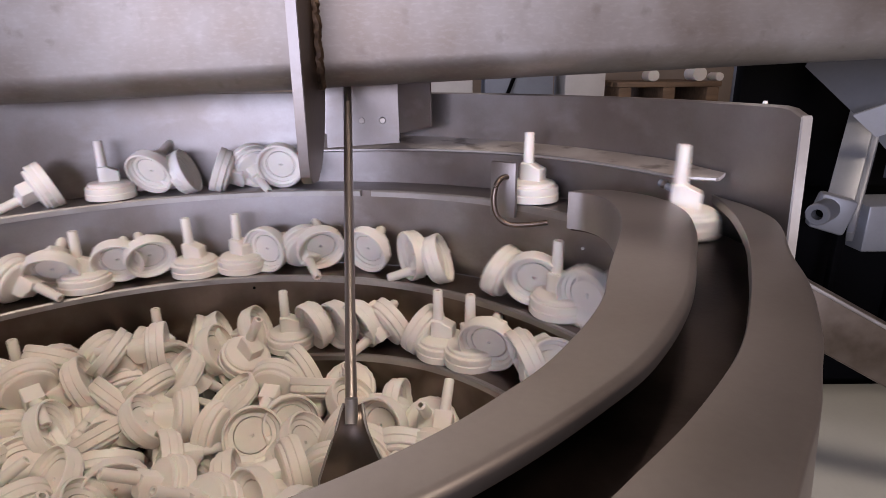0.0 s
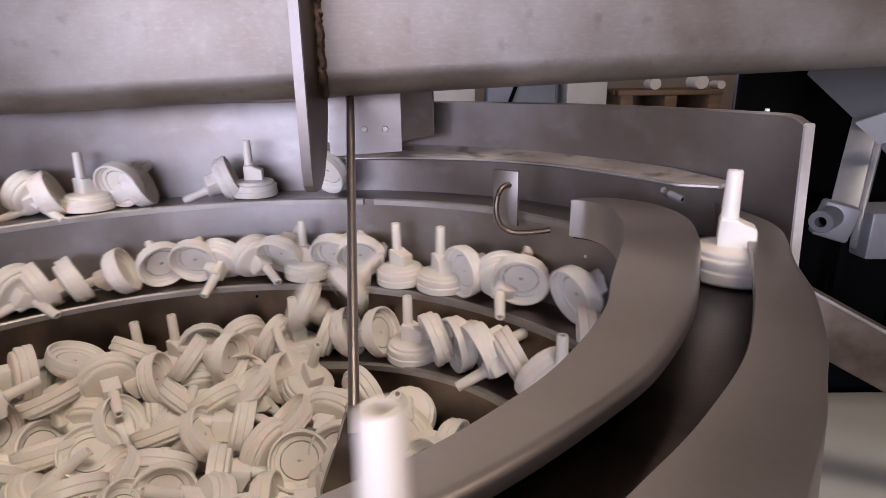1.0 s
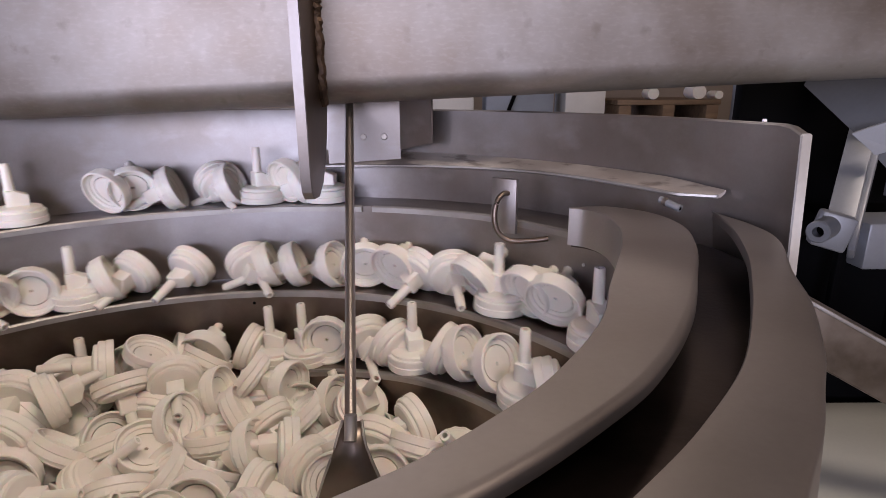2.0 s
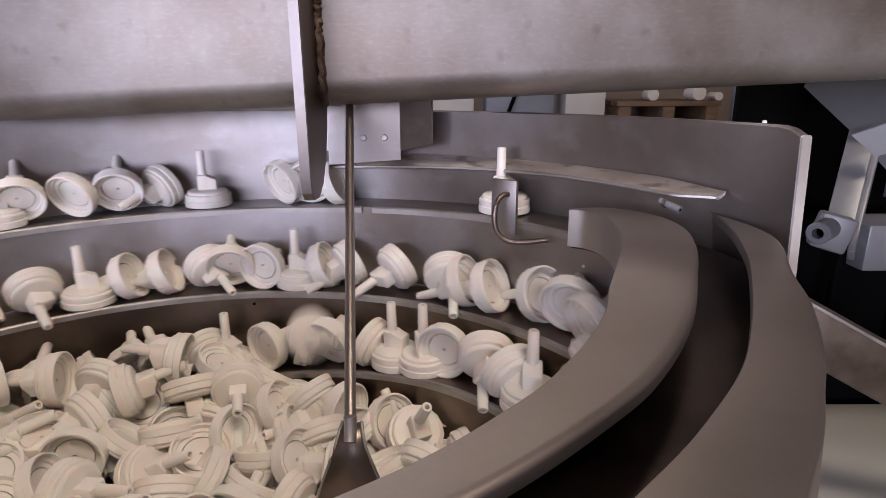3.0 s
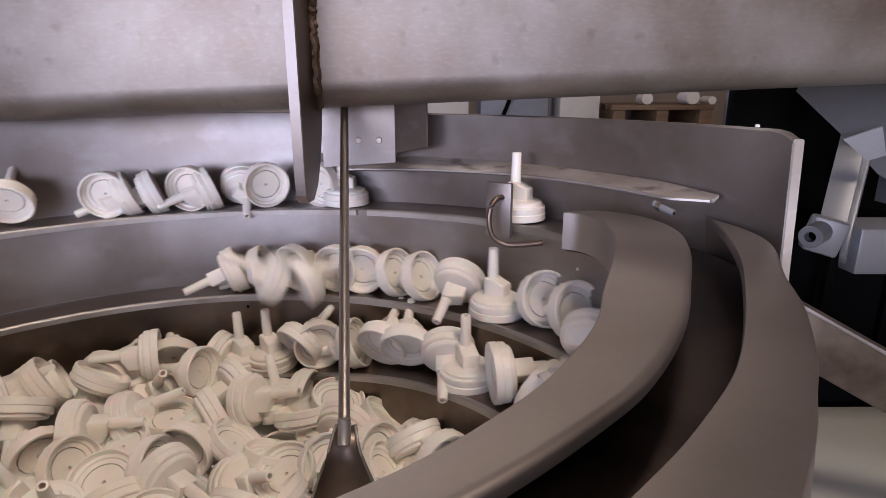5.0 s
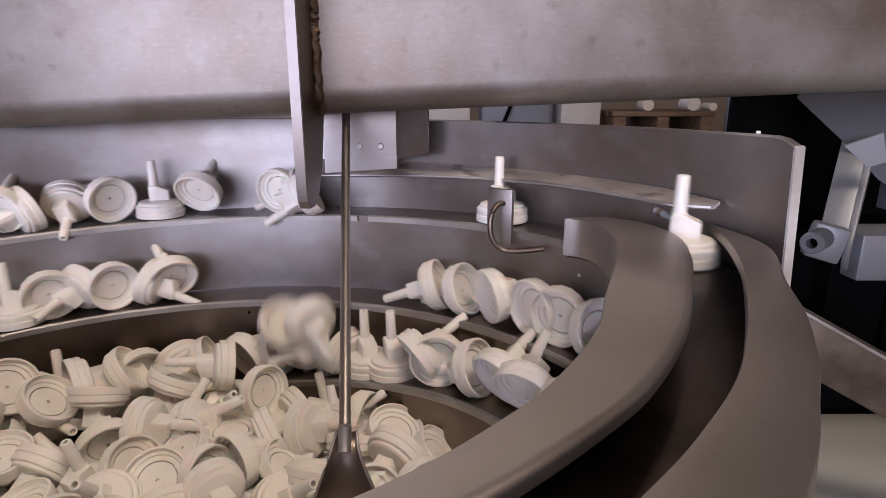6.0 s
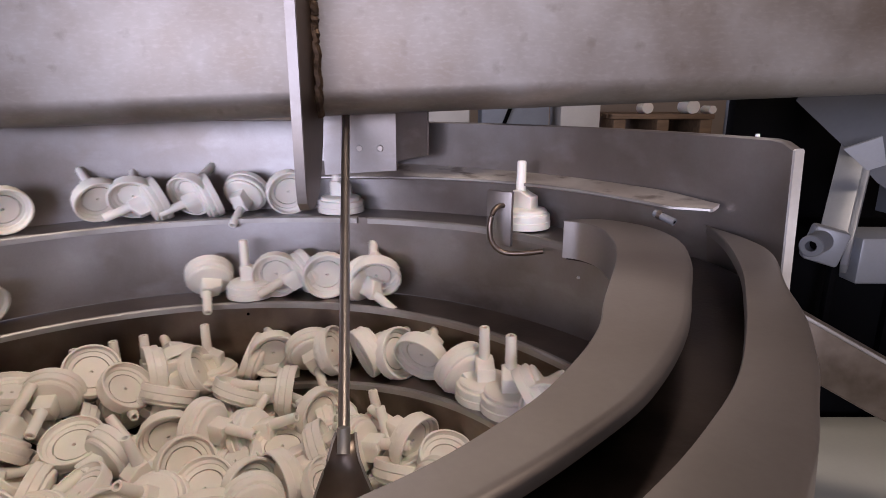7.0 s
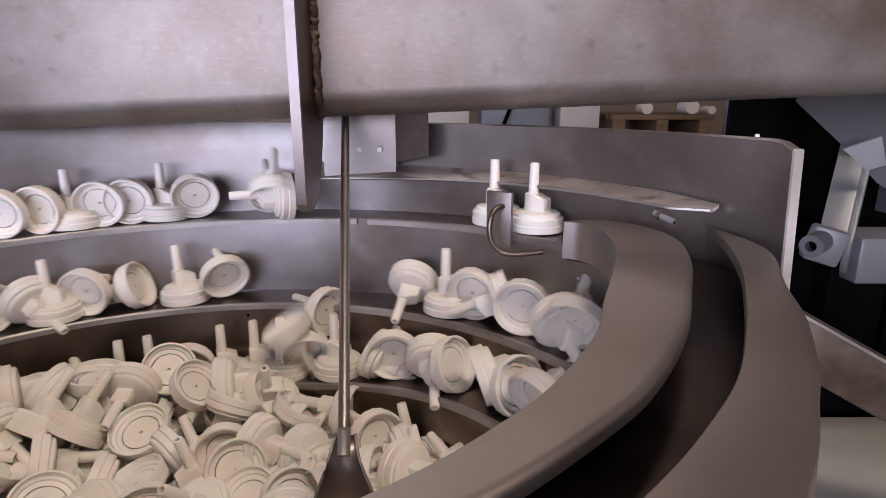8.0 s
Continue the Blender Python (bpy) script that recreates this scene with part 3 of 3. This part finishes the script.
# ---------------------------------------------------------------- dispenser caps
def cap_meshes():
    seg = 36
    prof = [(0.0185, 0.0), (0.0196, 0.0), (0.0200, 0.0005), (0.0200, 0.0050), (0.0193, 0.0056), (0.0193, 0.0063), (0.0196, 0.0068), (0.0196, 0.0098),
            (0.0190, 0.0105), (0.0172, 0.0108), (0.0172, 0.0128), (0.0160, 0.0138), (0.0095, 0.0148), (0.0, 0.0150),
            (0.0, 0.0090), (0.0011, 0.0090), (0.0013, 0.0062), (0.0118, 0.0060), (0.0119, 0.0095), (0.0125, 0.0095), (0.0126, 0.0060), (0.0156, 0.0056), (0.0160, 0.0044), (0.0178, 0.0036), (0.0184, 0.0014)]
    bm = lathe(prof, seg)
    # ratchet teeth round the second band
    for v in bm.verts:
        r = math.hypot(v.co.x, v.co.y)
        if abs(r - 0.0196) < 0.0001 and v.co.z > 0.006:
            k = round(math.atan2(v.co.y, v.co.x) / (2 * math.pi / seg))
            s = 0.0197 / r if k % 2 else 0.0191 / r
            v.co.x, v.co.y = v.co.x * s, v.co.y * s
    cup = finish("cup", bm, PLASTIC, 28)
    # off-centre block that slopes up to the stem
    bm = bmesh.new()
    rings = []
    for x, h, w in ((-0.0085, 0.0225, 0.0055), (-0.0080, 0.0235, 0.006), (-0.002, 0.0260, 0.006), (0.0005, 0.0275, 0.006), (0.0068, 0.0275, 0.006), (0.0074, 0.0265, 0.0055)):
        rings.append([(x, -w, 0.0135), (x, -w, h - 0.0008), (x, -w + 0.0008, h), (x, w - 0.0008, h), (x, w, h - 0.0008), (x, w, 0.0135)])
    hub = finish("hub", loft(rings, bm=bm), PLASTIC, 40)
    prof = [(0.0, 0.026), (0.0040, 0.026), (0.0038, 0.030), (0.0034, 0.0482), (0.0030, 0.0490), (0.0017, 0.0490), (0.0017, 0.040), (0.0, 0.040)]
    stem = finish("stem", lathe(prof, 20, (0.0032, 0, 0)), PLASTIC, 40)
    return cup, hub, stem


CUP, HUB, STEM = cap_meshes()


def make_cap(label, group):
    cap = thing("dispenser_cap", label, "plastic cap", group)
    for name, me in (("cup", CUP), ("hub", HUB), ("stem", STEM)):
        new(name, me).parent = cap
    return cap


def turned(axis, spin, at):
    """A cap's pose: its stem along axis, turned by spin degrees about it, the middle of its rim at the place given."""
    q = Vector(axis).normalized().to_track_quat("Z", "X").to_matrix().to_4x4()
    return Matrix.Translation(at) @ q @ pose(0, 0, 0, 0, 0, spin)


def on_track(kind, turn, jitter):
    """The pose of a cap that rides on the spiral track. U stands, F shows its open side inwards, B its stem, L and R lie along the track."""
    r, z = lip(turn)
    o = outer(turn)
    a = radians(turn)
    out, along = Vector((math.sin(a), math.cos(a), 0)), Vector((math.cos(a), -math.sin(a), 0))
    up = Vector((0, 0, 1))
    j1, j2, spin = jitter
    if kind == "U":
        c = polar(turn, min(o - 0.0207, r + 0.020), z + 0.0012)
        return pose(*c, 1.5 * j1, 1.5 * j2, 180 - turn + spin * 0.25)
    if kind == "F":
        axis = out * 0.75 + along * (0.55 * j1) + up * (0.28 + 0.25 * j2)
        c = polar(turn, r + 0.008, z + 0.0195)
    elif kind == "B":
        axis = -out * 0.75 + along * (0.75 * j1) - up * 0.42
        c = polar(turn, o - 0.012, z + 0.0215)
    else:
        s = 1 if kind == "R" else -1
        axis = along * s * 0.9 - up * 0.36 - out * (0.35 * j1 + 0.1)
        c = polar(turn, r + 0.0185, z + 0.0195)
    return turned(axis, spin, c)


def jitter():
    return random.uniform(-1, 1), random.uniform(-1, 1), random.uniform(-170, 170)


def squeeze(turn, lo, hi):
    """Slows a cap down on the stretches behind the start and past the end of the open track."""
    if turn < lo:
        return lo + 0.5 * (turn - lo)
    if turn > hi:
        return hi + 0.6 * (turn - hi)
    return turn


# caps seen along the middle and the upper track: when, and at which degrees of the spiral
MIDDLE_A = ((0.0, "B-35.4 F-29.6 U-25.4 F-20.2 F-15.1 U-8.7 U-1.3 F3.2 B8.6 F13.6 F21.2 F28.9 L34.6 F38 R43.8 F51.8 U54.8 F60.1"),
            (1.5, "B-34.7 B-31.5 B-26.5 B-18.1 L-13 L-8.5 L-1.8 F3.8 F8.4 B13"),
            (3.5, "F-36 F-31.2 L-25 L-20.2 B-14.7 U-7.4 L-0.5 L5 B10.1 F15 F20 U26.2 L31.5"),
            (4.5, "L-17.7 L-13 F-8.5"),
            (6.5, "B-23.4 U-16.2 F-11.2 B-6.5 F-2.1 R2.2 F6.8"),
            (8.0, "F-36 B-32.2 U-28.5 F-24.4 L-16 U-9.4 F-2.1"))
UPPER_A = ((0.0, "L-28 U-20.8 F-15.1 L-9.5 R-5.8 B-1.5 F4.6"),
           (1.5, "F-34 F-30 L-24.1 B-19.3 L-15.3 U-11.7 F-7.5 L-3.9"),
           (3.5, "F-33.6 F-28.3 L-24.2 F-19.7 F-13.4 F-7.0 B-1.1 U5.1"),
           (4.5, "F-33 L-29.3 L-25.9 F-21.6 L-18.1 B-14.5 R-10.8 F-7 F-1.5 U2.5"),
           (6.5, "F-33.6 F-29.3 L-25.6 F-21.6 L-17.5 B-13.2 F-7.0 U-1.1 F4.8"),
           (8.0, "F-34 F-29.4 U-25 F-21.5 F-17.5 U-12.7 F-7.8"))
W_UPPER, W_MIDDLE, W_LOWER, W_HEAP = 25.0, 35.0, 24.0, 13.0
BLADE = 9.0
HELD = ((0.0, -20.8), (0.3, -13.0), (0.6, -5.3), (0.9, -0.8), (1.1, -0.2), (1.3, 2.4), (1.5, 3.7), (1.7, 5.5), (2.0, 11.0), (2.4, 23.0), (2.8, 36.0), (2.95, 39.6), (3.4, 39.8), (3.85, 39.8))
FOLLOW = ((3.6, 7.5), (3.8, 13.0), (4.0, 17.3), (4.2, 18.5), (4.4, 29.6), (4.6, 36.5), (4.85, 41.5))
MOVES = []


def caps_on(rows, speed):
    """Each cap's kind and its place at the start; one seen at two times comes once."""
    taken = []
    for t, text in rows:
        for word in text.split():
            start = float(word[1:]) - speed * t
            if all(abs(start - other) > 3.4 for other in taken) or word[0] == "U":
                taken.append(start)
                yield word[0], start


def middle_caps():
    for kind, start in caps_on(MIDDLE_A, W_MIDDLE):
        cap = make_cap("white plastic dispenser cap riding on the middle track", "caps on the middle track")
        j = jitter()
        rows = []
        for k in range(21):
            t = 8.0 * k / 20
            q = squeeze(start + W_MIDDLE * t, -180, 200)
            if q <= 66:
                m = on_track(kind, q - 360, j)
            else:
                # pushed off the end of the open track, back into the heap
                s = min(1.0, (q - 66) / 14)
                m = on_track(kind, min(q, 80) - 360, j)
                m.translation = m.translation.lerp(heap_place(66 + 0.35 * (q - 66), 0.20, E - 0.275), s)
            rows.append((t, m))
        MOVES.append((cap, rows))


def heap_place(turn, r, z):
    return Vector(polar(turn, r, z))


def falling(kind, start, j, fall_at, stop=None):
    """Rows of a cap that rides on the upper track, then drops over its edge into the heap and sinks among the others."""
    rows = []
    t = 0.0
    while t < fall_at - 0.05:
        q = squeeze(start + W_UPPER * t, -120, 200)
        rows.append((t, on_track(kind, q if stop is None else min(q, stop), j)))
        t += 0.4
    q = start + W_UPPER * fall_at
    q = q if stop is None else min(q, stop)
    first = on_track(kind, q, j)
    rows.append((fall_at, first))
    r = math.hypot(first.translation.x - CX, first.translation.y - CY)
    z = first.translation.z
    spin = first.to_quaternion()
    axis = Vector((random.uniform(-1, 1), random.uniform(-1, 1), random.uniform(-0.4, 0.4))).normalized()
    turn = q
    for dt, dr, dz, ang in ((0.1, 0.030, 0.002, 25), (0.2, 0.058, -0.030, 70), (0.3, 0.082, -0.088, 125), (0.4, 0.105, -0.150, 185)):
        turn = q + 10 * dt
        m = Matrix.Rotation(radians(ang), 4, axis) @ spin.to_matrix().to_4x4()
        rows.append((fall_at + dt, Matrix.Translation(heap_place(turn, r - dr, z + dz)) @ m))
    last_t, base = fall_at + 0.4, rows[-1][1]
    t = last_t + 0.4
    while t < 8.6:
        m = base.copy()
        m.translation = heap_place(turn + W_HEAP * (t - last_t), r - 0.105, z - 0.150 - 0.022 * min(1.0, (t - last_t) / 0.8))
        rows.append((t, m))
        t += 0.5
    return [(t, m) for t, m in rows if t <= 8.001] if rows[-1][0] >= 8.0 else rows


def close_rows(rows):
    """Rows from the clip's start to its end."""
    if rows[-1][0] < 7.999:
        rows = rows + [(8.0, rows[-1][1])]
    return rows


def held_cap():
    """Rows of a cap that stands behind the stop tab until the next one comes, then tips back over the track's edge."""
    still = (0, 0, 30)
    rows = [(t, on_track("U", q, still)) for t, q in HELD]
    base = rows[-1][1]
    lean = Vector((0, 1, 0))
    for t, q, dr, dz, ang in ((4.0, 34.3, 0.004, 0.004, -9), (4.2, 33.8, 0.016, -0.004, -20), (4.3, 33.5, 0.040, -0.030, -60), (4.4, 33.2, 0.070, -0.085, -110), (4.55, 33.0, 0.100, -0.150, -150), (5.5, 45.0, 0.105, -0.172, -155), (6.8, 62.0, 0.11, -0.180, -160), (8.0, 77.0, 0.11, -0.185, -160)):
        r, z = lip(q)
        m = Matrix.Rotation(radians(ang), 4, lean) @ base.to_3x3().to_4x4()
        rows.append((t, Matrix.Translation(polar(q, r + 0.020 - dr, z + 0.0012 + dz)) @ m))
    return rows


def upper_caps():
    for kind, start in caps_on(UPPER_A, W_UPPER):
        j = jitter()
        cap = make_cap("white plastic dispenser cap riding on the upper track", "caps on the upper track")
        arrive = (BLADE + random.uniform(-4, 7) - start) / W_UPPER
        if kind == "U" and abs(start + 20.8) < 0.1:
            MOVES.append((cap, held_cap()))
            continue
        if kind == "U" and abs(start - (5.1 - 87.5)) < 0.1:
            MOVES.append((cap, leaving(5.09, start)))
            continue
        if kind == "U" and abs(start - (2.5 - 112.5)) < 0.1:
            rows = [(8.0 * k / 20, on_track("U", min(start + W_UPPER * 8.0 * k / 20, 43.5 + max(0.0, 8.0 * k / 20 - 7.5) * 4), (0, 0, 30))) for k in range(21)]
            MOVES.append((cap, rows))
            continue
        if kind == "U" and abs(start - (-1.1 - 162.5)) < 0.1:
            rows = []
            for k in range(21):
                t = 8.0 * k / 20
                q = squeeze(start + W_UPPER * t, -120, 60) + 5.3 * ease(t, 6.5, 7.5) - 2.3 * ease(t, 7.5, 8.0)
                rows.append((t, on_track("U", q, (0, 0, 30))))
            MOVES.append((cap, rows))
            continue
        if arrive < 0.1:
            arrive = 0.15
        if arrive < 7.9:
            MOVES.append((cap, close_rows(falling(kind, start, j, arrive))))
        else:
            MOVES.append((cap, [(8.0 * k / 20, on_track(kind, squeeze(start + W_UPPER * 8.0 * k / 20, -120, 60), j)) for k in range(21)]))


# the way of a cap through the exit slot: seconds after the stop tab, place of its stem
WAY = ((0.0, 0.0635, 0.4235), (0.2, 0.0823, 0.409), (0.4, 0.0975, 0.385), (0.6, 0.1105, 0.365), (0.7, 0.121, 0.354), (0.8, 0.1335, 0.3275), (0.9, 0.1355, 0.290), (1.0, 0.1305, 0.258),
       (1.2, 0.098, 0.200), (1.4, 0.063, 0.142), (1.5, 0.044, 0.118), (1.6, 0.014, 0.090), (1.74, -0.003, 0.074), (1.84, -0.0145, 0.062), (1.92, -0.030, 0.049), (2.05, -0.065, 0.030))


def exit_pose(x, y, heading, lift=0.0):
    return pose(x, y, BED + 0.0012 + lift, 0, 0, heading) @ pose(-0.0032, 0, 0)


def leaving(t0, start=None):
    """Rows of a standing cap that passes the stop tab at t0 and leaves through the slot."""
    park = {-0.82: (-0.205, -0.052), 0.0: (-0.165, -0.030), 5.09: (-0.125, -0.004)}[t0]
    way = WAY + ((2.3, *park),)
    if t0 > 1:
        late = {0.7: 0.74, 0.8: 0.865, 0.9: 0.97, 1.0: 1.06, 1.2: 1.23}
        way = tuple((late.get(row[0], row[0]), *row[1:]) for row in way)
    rows = []
    if start is not None:
        t = 0.0
        while t < 3.5:
            rows.append((t, on_track("U", squeeze(start + 25.0 * t, -120, 60), (0, 0, 30))))
            t += 0.4
        rows += [(t, on_track("U", q, (0, 0, 30))) for t, q in FOLLOW]
    for i, (dt, x, y) in enumerate(way):
        heading = 148 + 10 * min(dt, 1.6)
        if -0.001 <= t0 + dt <= 8.0:
            lift = -0.0035 * min(1.0, max(0.0, (0.95 - dt) / 0.25))
            rows.append((max(0.0, t0 + dt), exit_pose(x, y, heading, lift)))
        elif t0 + dt < 0 <= t0 + way[i + 1][0]:
            s = -(t0 + dt) / (way[i + 1][0] - dt)
            if s < 0.98:
                n = way[i + 1]
                rows.append((0.0, exit_pose(x + (n[1] - x) * s, y + (n[2] - y) * s, heading)))
    return close_rows(rows)


def exit_caps():
    for t0 in (-0.82, 0.0):
        MOVES.append((make_cap("white plastic dispenser cap standing in the exit track", "caps in the exit track"), leaving(t0)))


def lower_caps():
    start = -245.0
    while start < 66:
        kind = random.choice("FFBBLRFUU")
        cap = make_cap("white plastic dispenser cap crowded on the lower track", "caps on the lower track")
        j = jitter()
        rows = []
        for k in range(17):
            t = 8.0 * k / 16
            rows.append((t, on_track(kind, squeeze(start + W_LOWER * t, -200, 75) - 720, j)))
        MOVES.append((cap, rows))
        start += random.uniform(4.6, 7.0)


def heap_caps():
    spots = []
    tries = 0
    while len(spots) < 272 and tries < 60000:
        tries += 1
        turn, r = random.uniform(-160, 72), math.sqrt(random.uniform(0.085 ** 2, 0.238 ** 2))
        layer = len(spots) % 2
        p = heap_place(turn, r, 0)
        if all(l != layer or (p - s).length > 0.0252 for s, l, *_ in spots):
            spots.append((p, layer, turn, r))
    for p, layer, turn, r in spots:
        cap = make_cap("white plastic dispenser cap lying in the heap", "caps in the heap")
        z = E - 0.266 + (0.024 if layer else 0.0) + 0.039 * max(0.0, (r - 0.15) / 0.09) + random.uniform(-0.005, 0.006)
        tilt = Vector((random.gauss(0, 1), random.gauss(0, 1), random.gauss(-0.45, 0.75)))
        q0 = tilt.to_track_quat("Z", "X")
        wob = Vector((random.uniform(-1, 1), random.uniform(-1, 1), random.uniform(-1, 1)))
        ph = random.uniform(0, 6.28)
        rows = []
        for k in range(17):
            t = 8.0 * k / 16
            ang = 10 * math.sin(ph + 1.3 * t) + 4 * math.sin(2 * ph + 3.1 * t)
            m = Matrix.Rotation(radians(-W_HEAP * t), 4, "Z") @ Matrix.Rotation(radians(ang), 4, wob) @ q0.to_matrix().to_4x4()
            # the middle of the cap, not its rim, stays in the heap's surface
            now = turn + W_HEAP * t
            dip = ease(now, -15, 25)
            rim = max(0.0, (r - 0.15) / 0.09)
            c = heap_place(now, r - 0.010 * dip * rim, z - (0.003 + 0.024 * rim) * dip + 0.002 * math.sin(ph + 2.0 * t))
            rows.append((t, Matrix.Translation(c) @ m @ pose(0, 0, -0.010)))
        MOVES.append((cap, rows))


middle_caps()
upper_caps()
exit_caps()
lower_caps()
heap_caps()


def motions():
    for cap, rows in MOVES:
        walk(cap, rows)


motions()
